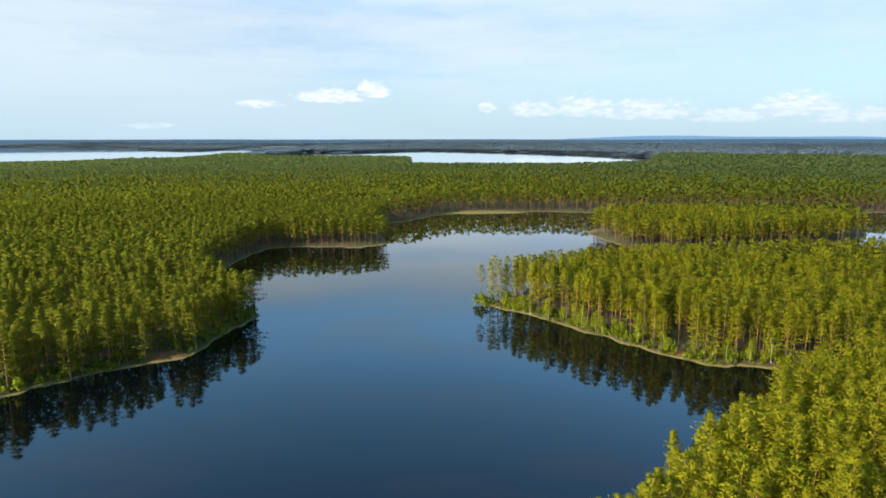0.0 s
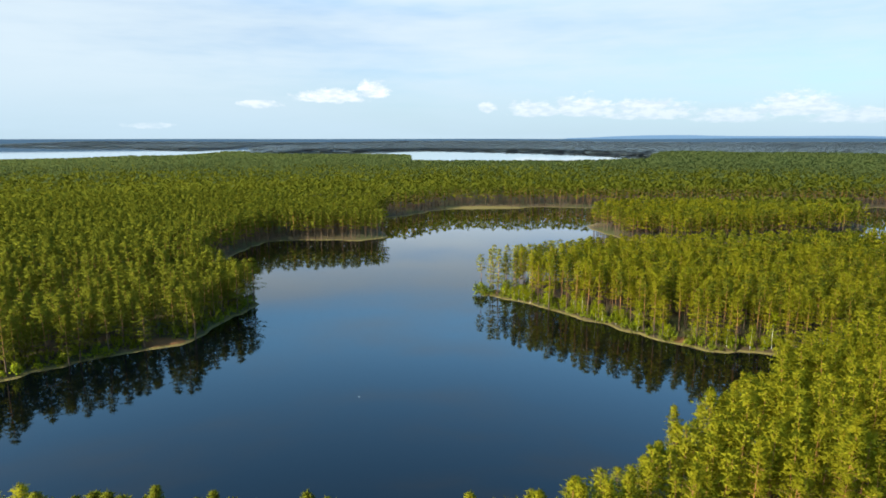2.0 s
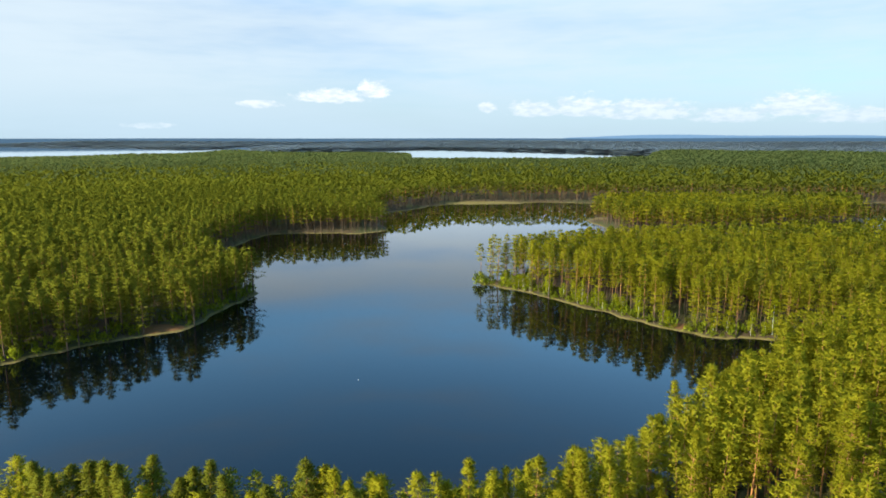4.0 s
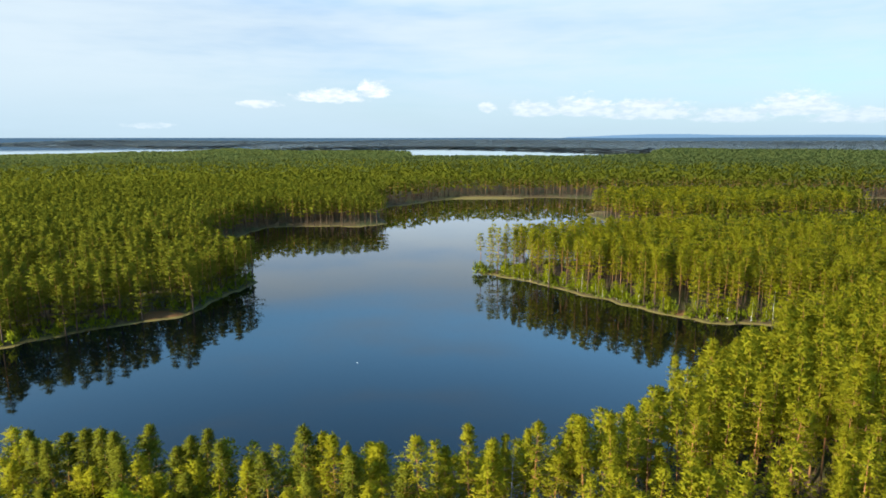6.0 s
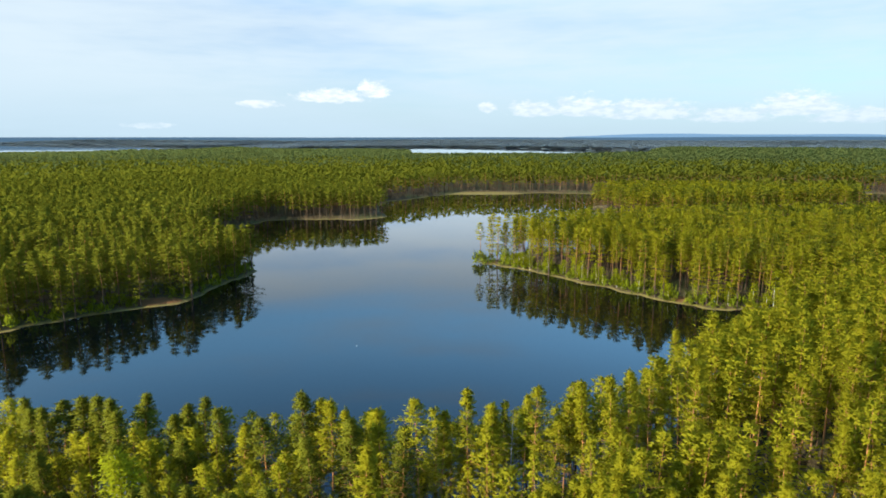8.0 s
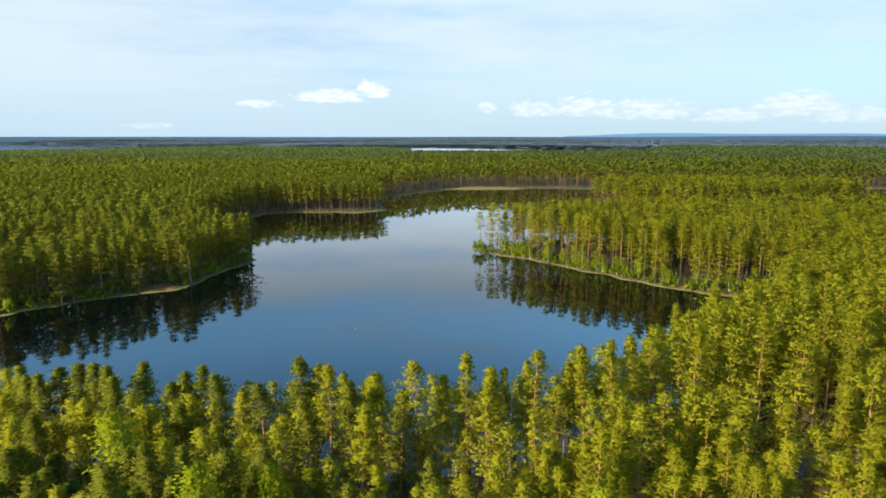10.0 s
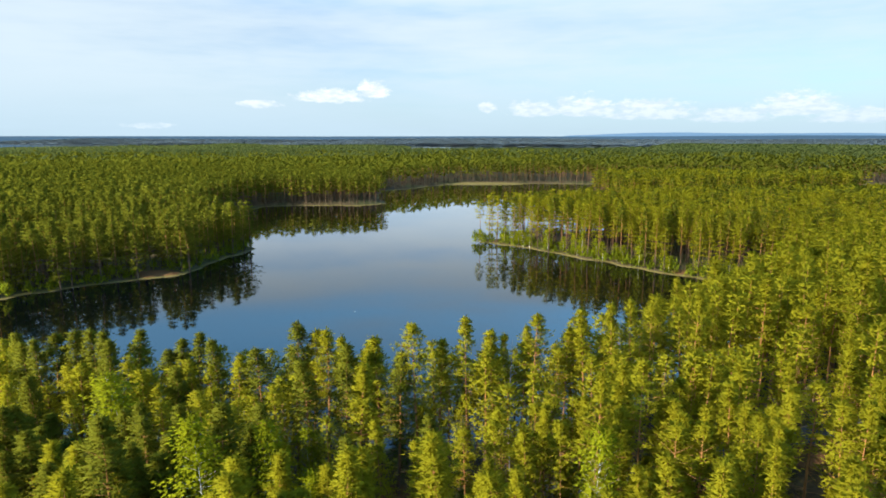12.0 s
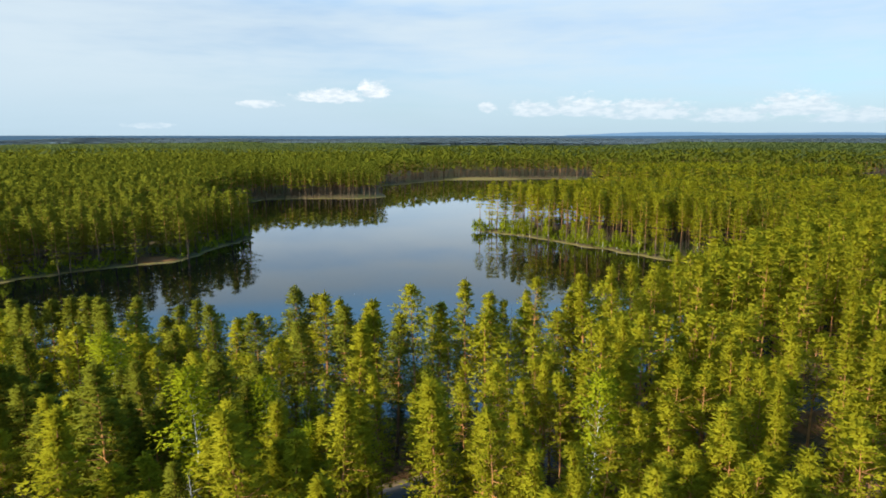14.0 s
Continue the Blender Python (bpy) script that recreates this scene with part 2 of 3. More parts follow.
def to_line(line, x, y):
    """Signed distance to a closed line: negative inside."""
    near, inside = np.full(x.shape, 1e18), np.zeros(x.shape, bool)
    for (ax, ay), (bx, by) in zip(line, np.roll(line, -1, 0)):
        dx, dy = bx - ax, by - ay
        t = np.clip(((x - ax) * dx + (y - ay) * dy) / (dx * dx + dy * dy + 1e-9), 0, 1)
        near = np.minimum(near, (x - ax - t * dx) ** 2 + (y - ay - t * dy) ** 2)
        if dy:
            inside ^= ((ay > y) != (by > y)) & (x < ax + (y - ay) * dx / dy)
    near = np.sqrt(near)
    return np.where(inside, -near, near)


def inland(x, y):
    """How far a place lies from the nearest water: positive on land, negative in a lake."""
    x, y = np.asarray(x, float), np.asarray(y, float)
    best = np.full(x.shape, 1e9)
    for line in LAKES:
        best = np.minimum(best, to_line(line, x, y))
    for line in ISLANDS:
        best = np.maximum(best, -to_line(line, x, y))
    return best + 0.8 * np.sin(x * 0.31 + y * 0.17) * np.sin(y * 0.37 - x * 0.11) + 0.4 * np.sin(x * 0.9 + 1.3) * np.sin(y * 0.8)


def smooth(v, a, b):
    t = np.clip((v - a) / (b - a), 0, 1)
    return t * t * (3 - 2 * t)


def relief(x, y, s):
    """Height of the ground, with s from inland()."""
    bank = np.where(s < 0, np.maximum(s * 0.25, -3), 0.30 * np.minimum(s, 2) + 0.06 * np.clip(s - 2, 0, 6) + 0.02 * np.clip(s - 4, 0, 70))
    hills = 2.2 * np.sin(x * 0.011 + 0.7) * np.sin(y * 0.009 + 1.1) + 1.6 * np.sin(x * 0.023 - y * 0.017) + 1.2 * np.sin(x * 0.004 + y * 0.006 + 2)
    west = 3.0 * smooth(-x, 120, 500) * smooth(y, 250, 800)
    slope = 4.5 * smooth(x, 15, 75) * smooth(-y, -150, -100) * smooth(s, 2, 22)
    far = np.hypot(x, y)
    rise = 17 * smooth(far, 2700, 4800) + 4 * np.sin(x * 0.0021 + 1) * smooth(far, 3000, 4200)
    return bank + (0.55 * hills + west + 1.0) * smooth(s, 8, 130) * (1 - 0.6 * smooth(far, 600, 1000)) + rise * smooth(s, 0, 500) + slope


def height_at(x, y):
    return relief(x, y, inland(x, y))


def mesh_from(name, verts, faces, mat, smooth_shade=False, normals=None):
    """A mesh from arrays of corners and triangles (or quads); normals: one a corner, for soft foliage."""
    verts, faces = np.asarray(verts, np.float32), np.asarray(faces, np.int32)
    me = bpy.data.meshes.new(name)
    n = faces.shape[1]
    me.vertices.add(len(verts))
    me.vertices.foreach_set("co", verts.ravel())
    me.loops.add(faces.size)
    me.loops.foreach_set("vertex_index", faces.ravel())
    me.polygons.add(len(faces))
    me.polygons.foreach_set("loop_start", np.arange(0, faces.size, n, dtype=np.int32))
    me.polygons.foreach_set("use_smooth", np.full(len(faces), smooth_shade or normals is not None))
    me.materials.append(mat)
    me.update(calc_edges=True)
    if normals is not None:
        me.normals_split_custom_set_from_vertices(np.asarray(normals).tolist())
    return me


def make_ground():
    front = np.linspace(-46, 46, 260)
    rest = np.linspace(46, 314, 70)[1:-1]
    ang = np.radians(np.concatenate([front, rest]))
    rad = np.concatenate([[0.5], 8 * 1.036 ** np.arange(190)])
    rad = np.append(rad[rad < 4900], 4985)
    r, a = np.meshgrid(rad, ang, indexing="ij")
    x, y = r * np.sin(a), r * np.cos(a)
    z = height_at(x, y)
    n = len(ang)
    i, j = np.meshgrid(np.arange(len(rad) - 1), np.arange(n), indexing="ij")
    q = np.stack([i * n + j, (i + 1) * n + j, (i + 1) * n + (j + 1) % n, i * n + (j + 1) % n], -1).reshape(-1, 4)[:, ::-1]
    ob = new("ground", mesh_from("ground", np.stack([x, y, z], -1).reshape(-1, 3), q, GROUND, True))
    return tagged(ob, "brown heathy forest floor with a sedge-grown shore", "ground", kind="structure")


make_ground()


def sheet(name, x0, x1, y0, y1, label, mat):
    bm = bmesh.new()
    bm.faces.new([bm.verts.new(c) for c in ((x0, y0, 0), (x1, y0, 0), (x1, y1, 0), (x0, y1, 0))])
    me = bpy.data.meshes.new(name)
    bm.to_mesh(me)
    bm.free()
    me.materials.append(mat)
    return tagged(new(name, me), label, "lake", kind="structure")


sheet("water", -280, 460, 60, 520, "calm dark blue forest lake mirroring trees", WATER)
sheet("water", -3000, 1800, 1000, 3900, "wide pale lakes far beyond the woods", FAR_WATER)


# ---------------------------------------------------------------- distance
def make_ridge(name, a0, a1, dist, base, waves, mat, label):
    """A far range of hills, seen as a plain blue backdrop that glows in haze colours."""
    bm = bmesh.new()
    rows = []
    for i in range(121):
        f = i / 120
        a = radians(a0 + (a1 - a0) * f)
        h = base
        for az, w, up in waves:
            h += up * math.exp(-((math.degrees(a) - az) / w) ** 2)
        h += 1.2 * noise.noise((f * 23, dist * 0.01, 0)) + 0.6 * noise.noise((f * 90, 3, 0))
        h = -5 + (h + 5) * min(1, 8 * f + 0.2, 8 * (1 - f) + 0.2)
        rows.append([bm.verts.new((r * math.sin(a), r * math.cos(a), z)) for r, z in ((dist, -5), (dist, h), (dist + 20, h), (dist + 20, -5))])
    for p, q in zip(rows, rows[1:]):
        for k in range(3):
            bm.faces.new((p[k], q[k], q[k + 1], p[k + 1]))
    me = bpy.data.meshes.new(name)
    bm.to_mesh(me)
    bm.free()
    me.materials.append(mat)
    return tagged(new(name, me), label, "hills", kind="structure")


make_ridge("backdrop", -55, 55, 4915, 41, ((-25, 9, 2), (3, 6, 2), (30, 9, 7)), distance_glow("hazy_woods", (0.036, 0.072, 0.115), (0.046, 0.084, 0.128)),
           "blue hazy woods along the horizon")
make_ridge("backdrop", 8, 40, 4945, 48, ((16, 3.0, 11), (20.5, 4.0, 20), (27, 4, 12), (33, 4, 15)), distance_glow("hazy_hills", (0.085, 0.170, 0.28), (0.115, 0.195, 0.29)),
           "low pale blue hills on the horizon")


# ---------------------------------------------------------------- trees
UP = np.array((0.0, 0.0, 1.0))


def unit(a):
    return a / np.maximum(np.linalg.norm(a, axis=-1, keepdims=True), 1e-9)


class Heap:
    """Corners, triangles and normals that grow into one mesh."""

    def __init__(self):
        self.v, self.f, self.n, self.count = [], [], [], 0

    def put(self, v, f, n):
        self.v.append(np.asarray(v, float)), self.f.append(np.asarray(f, int) + self.count), self.n.append(np.asarray(n, float))
        self.count += len(v)

    def tubes(self, points, radii, sides):
        """Round stems: points (stems, rings, 3), radii (stems, rings)."""
        points, radii = np.asarray(points, float), np.asarray(radii, float)
        m, k = radii.shape
        way = unit(points[:, -1] - points[:, 0])
        u = unit(np.cross(way, np.where(np.abs(way[:, 2:]) < 0.9, UP, (1.0, 0, 0))))
        w = np.cross(way, u)
        t = 2 * np.pi * np.arange(sides) / sides
        ring = u[:, None] * np.cos(t)[None, :, None] + w[:, None] * np.sin(t)[None, :, None]
        v = points[:, :, None] + radii[:, :, None, None] * ring[:, None]
        n = np.broadcast_to(ring[:, None], v.shape)
        s, i, q = np.meshgrid(np.arange(m), np.arange(k - 1), np.arange(sides), indexing="ij")
        a, b = (s * k + i) * sides + q, (s * k + i) * sides + (q + 1) % sides
        f = np.stack([np.stack([a, b, b + sides], -1), np.stack([a, b + sides, a + sides], -1)], -2).reshape(-1, 3)
        self.put(v.reshape(-1, 3), f, n.reshape(-1, 3))

    def shoots(self, g, c, out, blades, length, width, pad, up=0.45, flat=0.5, round_=0.36):
        """Sprays of needles or leaves round the places c: narrow blades that reach outwards, a little wider than high."""
        c, out = np.repeat(c, blades, 0), np.repeat(out, blades, 0)
        m = len(c)
        o = g.normal(0, 1, (m, 3)) * (1, 1, flat)
        d = unit(o * 0.8 + out * 0.75 + UP * up + g.normal(0, 0.3, (m, 3)))
        n = unit(o * round_ + out * 0.6 + UP * 0.45 + g.normal(0, 0.12, (m, 3)))
        side = unit(np.cross(d, n + g.normal(0, 0.35, (m, 3)))) * width * g.uniform(0.7, 1.3, (m, 1))
        p = c + o * pad
        tip = p + d * length * g.uniform(0.65, 1.3, (m, 1))
        back = np.einsum("ij,ij->i", np.cross(2 * side, tip - p + side), n) < 0
        side[back] *= -1
        self.put(np.stack([p - side, p + side, tip], 1).reshape(-1, 3), np.arange(3 * m).reshape(-1, 3), np.repeat(n, 3, 0))

    def arrays(self):
        if not self.count:
            return np.zeros((0, 3)), np.zeros((0, 3), int), None
        return np.concatenate(self.v), np.concatenate(self.f), np.concatenate(self.n)


def grow(seed, kind="pine", height=18.0, base=0.45, radius=1.7, gap=0.56, per=4, tufts=9, blades=6, length=0.31, width=0.068, pad=0.16, taper=0.62,
         foot=0.0095, sides=7, rings=8, limbs=True, start=0.22, dry=14, calm=0.0):
    """A tree as two meshes' arrays: the trunk with its limbs, and the crown. The limbs stand in whorls, each one a flat spray of shoots."""
    g = np.random.RandomState(seed)
    trunk, crown = Heap(), Heap()
    lean, wob = g.uniform(-0.35, 0.35, 2), g.uniform(0, 6)

    def axis(z):
        t = np.asarray(z, float) / height
        return np.stack([lean[0] * t * t * 2 + 0.10 * np.sin(wob + 4 * t), lean[1] * t * t * 2 + 0.10 * np.cos(wob + 5 * t), np.asarray(z, float)], -1)

    def spread(u):
        """How far the crown reaches from the trunk, from its foot (0) to its tip (1)."""
        u = np.asarray(u, float)
        if kind == "birch":
            return radius * np.sin(np.pi * np.clip(0.16 + 0.80 * u, 0, 1)) ** 0.8
        if kind == "pine":                                        # round-topped, widest below the middle; a high taper makes a cone of it
            return radius * (0.06 + 0.94 * (1 - u ** 1.9) ** taper) * (0.55 + 0.45 * np.clip(u / 0.35, 0, 1))
        return radius * (0.05 + 0.95 * (1 - u) ** taper)

    z = np.linspace(0, height * (0.97 if kind != "birch" else 0.9), rings + 1)
    t = np.arange(rings + 1) / rings
    stem = axis(z)
    stem[0, 2] -= 0.3
    trunk.tubes(stem[None], (foot * height * np.where(t == 0, 1.25, 1.0 - 0.92 * t ** 0.9))[None], sides)
    low = base * height
    whorls = max(3, int((height - low) / gap))
    u = np.repeat((np.arange(whorls) + 0.5) / whorls, per)
    u = np.clip(u + g.uniform(-0.3, 0.3, len(u)) / whorls, 0.01, 0.985)
    spin = np.repeat(np.cumsum(g.uniform(0.5, 1.0, whorls)), per) + np.tile(2 * np.pi * np.arange(per) / per, whorls) + g.normal(0, 0.28, len(u))
    tilt = g.uniform(0, 6.28)
    kept = (g.uniform(0, 1, len(u)) > (0.5 if kind == "pine" else 0.1) * (1 - u)) if limbs else np.ones(len(u), bool)
    ragged = np.repeat(g.uniform(0.82, 1.12, whorls), per)
    u, spin, ragged = u[kept], spin[kept], ragged[kept]
    reach = spread(u) * ragged * g.uniform(0.6, 1.2, len(u)) * (1 + 0.14 * np.sin(spin - tilt) + 0.12 * np.sin(u * 15 + tilt))
    rise = {"pine": -0.14 + 0.75 * u ** 1.3, "spruce": -0.35 + 0.45 * u, "birch": 0.55 + 0.5 * u}[kind]
    way = np.stack([np.cos(spin), np.sin(spin), rise], -1)
    across = np.stack([-np.sin(spin), np.cos(spin), np.zeros(len(u))], -1)
    foot_of = axis(low + (height * 0.985 - low) * u)
    hook = {"pine": 0.16, "spruce": 0.02, "birch": -0.25}[kind]
    if limbs:
        f = np.array((0.0, 0.9))
        p = foot_of[:, None] + way[:, None] * (reach[:, None] * f)[..., None] + UP * (hook * reach[:, None] * f * f)[..., None]
        thick = (0.022 if kind == "birch" else 0.050) * (1.15 - u) * height / 18
        trunk.tubes(p, np.stack([thick, 0.25 * thick], -1), 3)
        if kind == "pine" and dry:                                # dry snags below the crown
            zz, tt, ll = low * g.uniform(0.35, 1.05, dry), g.uniform(0, 6.28, dry), g.uniform(0.4, 1.4, dry)
            a = axis(zz)
            trunk.tubes(np.stack([a, a + np.stack([np.cos(tt), np.sin(tt), g.uniform(-0.25, 0.15, dry)], -1) * ll[:, None]], 1),
                        np.tile((0.028, 0.008), (dry, 1)), 3)
    if tufts:
        f = start + (1.02 - start) * (np.arange(tufts)[None] + g.uniform(0, 1, (len(u), tufts))) / tufts
        f = np.where(u[:, None] > 0.8, f * 0.9 + 0.05, f)
        c = foot_of[:, None] + way[:, None] * (reach[:, None] * f)[..., None] + UP * (hook * reach[:, None] * f * f)[..., None]
        c = c + across[:, None] * (g.uniform(-1, 1, f.shape) * reach[:, None] * 0.46 * (1.12 - 0.55 * f))[..., None] + UP * g.normal(0, 0.07, f.shape)[..., None]
        out = np.repeat((way * (1, 1, 0.3))[:, None], tufts, 1).reshape(-1, 3)
        crown.shoots(g, c.reshape(-1, 3), out, blades, length, width, pad, {"pine": 0.42, "spruce": 0.0, "birch": -0.35}[kind],
                     0.4 if kind != "birch" else 0.9)
        tips = axis(height - np.array((0.05, 0.35, 0.7)) * min(1.0, gap))
        crown.shoots(g, tips, np.tile(UP * 0.8, (3, 1)), max(2, blades), length * 0.9, width, pad * 0.7, 0.8)
    v, f, n = crown.arrays()
    return trunk.arrays(), (v, f, n if n is None else unit(n * (1 - calm) + UP * calm))


def tree_thing(name, arrays, mats, label, category="tree", group=""):
    """One tree: an empty at its foot with a trunk, its limbs on it, and a crown."""
    root = tagged(new(name), label, category, group)
    for part_name, (v, f, n), mat in zip(("trunk", "crown"), arrays, mats):
        if len(f):
            ob = new(part_name, mesh_from(part_name, v, f, mat, normals=n))
            ob.parent = root
    return root


def z_at(x, y):
    return float(height_at(np.array([x]), np.array([y]))[0])


# distinctive pines of the near shore: x, y, height of the top over the lake; in front of the road, along the bank and on the eastern slope
FRONT_PINES = ((-11.0, 32.6, 17.9), (-6.2, 36.2, 17.3), (0.4, 35.8, 17.8), (3.9, 32.7, 17.7), (13.4, 34.9, 16.7), (-23.1, 39.5, 17.7), (-22.6, 32.8, 17.8),
               (-17.3, 45, 16.5), (-26.3, 40.2, 15.3), (-11.7, 35.5, 17.2), (0.6, 38.7, 17.2), (4, 39.3, 15.1), (7, 42.1, 16.2), (16.4, 45.9, 19.6),
               (26, 42.5, 18.7), (16.9, 40.3, 16.9), (14.4, 38.2, 15.1), (12, 41.6, 20.2), (15.7, 48.7, 18.5), (22.1, 47, 15.3), (31.2, 47, 17.7))
WEST_BANK_PINES = ((-14.9, 61.8, 17.8), (-34.5, 67.1, 15.3), (-40.1, 64.5, 16.0), (-11.4, 60.4, 17.4), (-45.2, 64.5, 14.9), (-18.7, 61.0, 15.3), (-21.3, 61.4, 14.8),
                   (-33.4, 59.5, 16.6), (-30.7, 65.1, 13.7), (-23.5, 63, 15.8), (-26.1, 59, 13.9), (-38.4, 55.3, 14.6), (-32.9, 57, 14.5), (-12.1, 54.5, 16.4),
                   (-42.7, 65, 15.8), (-37.7, 65, 16.1), (-35.9, 64, 16.2), (-29.4, 66, 14.7), (-27.1, 66, 15.3), (-13.6, 63, 16.8), (-46.7, 66, 15.4),
                   (-42.8, 63, 15.7))
BANK_PINES = ((-1.8, 57.3, 19.3), (3.1, 60.1, 18.9), (18.4, 60.1, 20.5), (-5.8, 59.0, 17.1), (-8.8, 58.8, 17.4), (5.9, 59.3, 18.1), (13.5, 62.0, 17.5),
              (20.7, 61.9, 20.5), (0.3, 58.9, 16.9), (-7.7, 63.4, 15.6), (-3.9, 57.2, 16.4), (7.2, 63.4, 16), (12, 59.8, 15.6), (-2.2, 61.7, 8.7),
              (17.6, 57.2, 16), (-7, 52, 16.8), (9.9, 60.5, 19.3), (15.7, 61, 19.5), (9.1, 62, 17.4), (-9.3, 57, 17.2))
SLOPE_PINES = ((49.3, 69.9, 21.4), (41.8, 89.2, 17.1), (56.9, 95.7, 18.7), (29.5, 60.1, 15.6), (46.4, 65.7, 22.1), (27.8, 63.2, 20.8), (37, 67.9, 21.5),
               (41.2, 64.9, 21.1), (38.9, 62.7, 19.8), (44.6, 63.4, 19.3), (48, 66.4, 24.5), (25.6, 65.1, 14.1), (41.4, 58.8, 19.4), (24.9, 68, 18.2),
               (28.4, 74, 17.3), (34.8, 84, 15.5), (39.2, 90, 15.6), (34.6, 86, 17.2), (41.9, 92, 17.5), (53.8, 104, 15.4), (29.2, 78, 15.7),
               (26.6, 74, 16.0), (49.4, 100, 15.5), (45.3, 95, 15.6))
# birches, spruces and bare dead trees among them
NEAR_BIRCHES = ((-17.6, 41.9, 16.1), (10.6, 37.6, 18.0), (-29.5, 54.0, 15.2), (-13.2, 46.5, 14.2), (-9.6, 41.0, 12.5), (-12.0, 52.0, 11.0), (-20.5, 47.5, 11.5))
NEAR_SPRUCES = ((-26.0, 45.0, 11.5), (-14.5, 38.5, 9.0), (2.0, 50.0, 10.0), (-4.0, 62.0, 8.5), (-31.0, 48.0, 12.0))
NEAR_SNAGS = ((40.7, 87.0, 18.7), (-14.3, 33.5, 13.5), (7.6, 60.5, 16.8), (-24.5, 63.5, 14.6), (27.5, 50.0, 13.0))
SHORE_BIRCHES = ((35, 199.5, 7.5), (30, 206.5, 6.5), (44, 190, 8.5), (49, 184, 6), (57, 174.5, 9.5), (69, 163, 6.5), (73, 160.5, 6), (82, 158.5, 7), (87.5, 158, 10.5),
                 (97, 152.5, 6.5), (22, 213.5, 6.5), (26.5, 210, 5.5), (13.5, 219.3, 4.5))
# pines cleared along the camera's sight lines: one end, the other, half the width
SIGHT_GAPS = ((22.8, 34.0, 43.0, 66.0, 1.7), (-1.0, 26.6, -3.2, 52.0, 1.7))


def road_line(x):
    """Where the road runs: its y at each x."""
    a = np.minimum(x, 45.0)
    return 51.6 + 0.50 * a - 0.0042 * a * a + 0.12 * np.maximum(np.subtract(x, 45.0), 0.0)


def scatter(x0, x1, y0, y1, gap, seed, jitter=0.36):
    """Places on a shaken triangular grid."""
    g = np.random.RandomState(seed)
    nx, ny = int((x1 - x0) / gap) + 1, int((y1 - y0) / (gap * 0.866)) + 1
    i, j = np.meshgrid(np.arange(nx), np.arange(ny), indexing="ij")
    x = x0 + (i + 0.5 * (j % 2)) * gap + g.uniform(-jitter, jitter, i.shape) * gap
    y = y0 + j * gap * 0.866 + g.uniform(-jitter, jitter, i.shape) * gap
    return x.ravel(), y.ravel(), g


def open_place(x, y):
    """True on the sandy banks, meadows and the road, where no tree stands."""
    bare = np.zeros(np.shape(x), bool)
    for a, b, w, h in SAND[:4] + SAND[5:] + MEADOW:
        bare |= ((x - a) / w) ** 2 + ((y - b) / h) ** 2 < 0.8
    return bare | ((np.abs(y - road_line(x)) < 3.1) & (x > -45) & (x < 95))


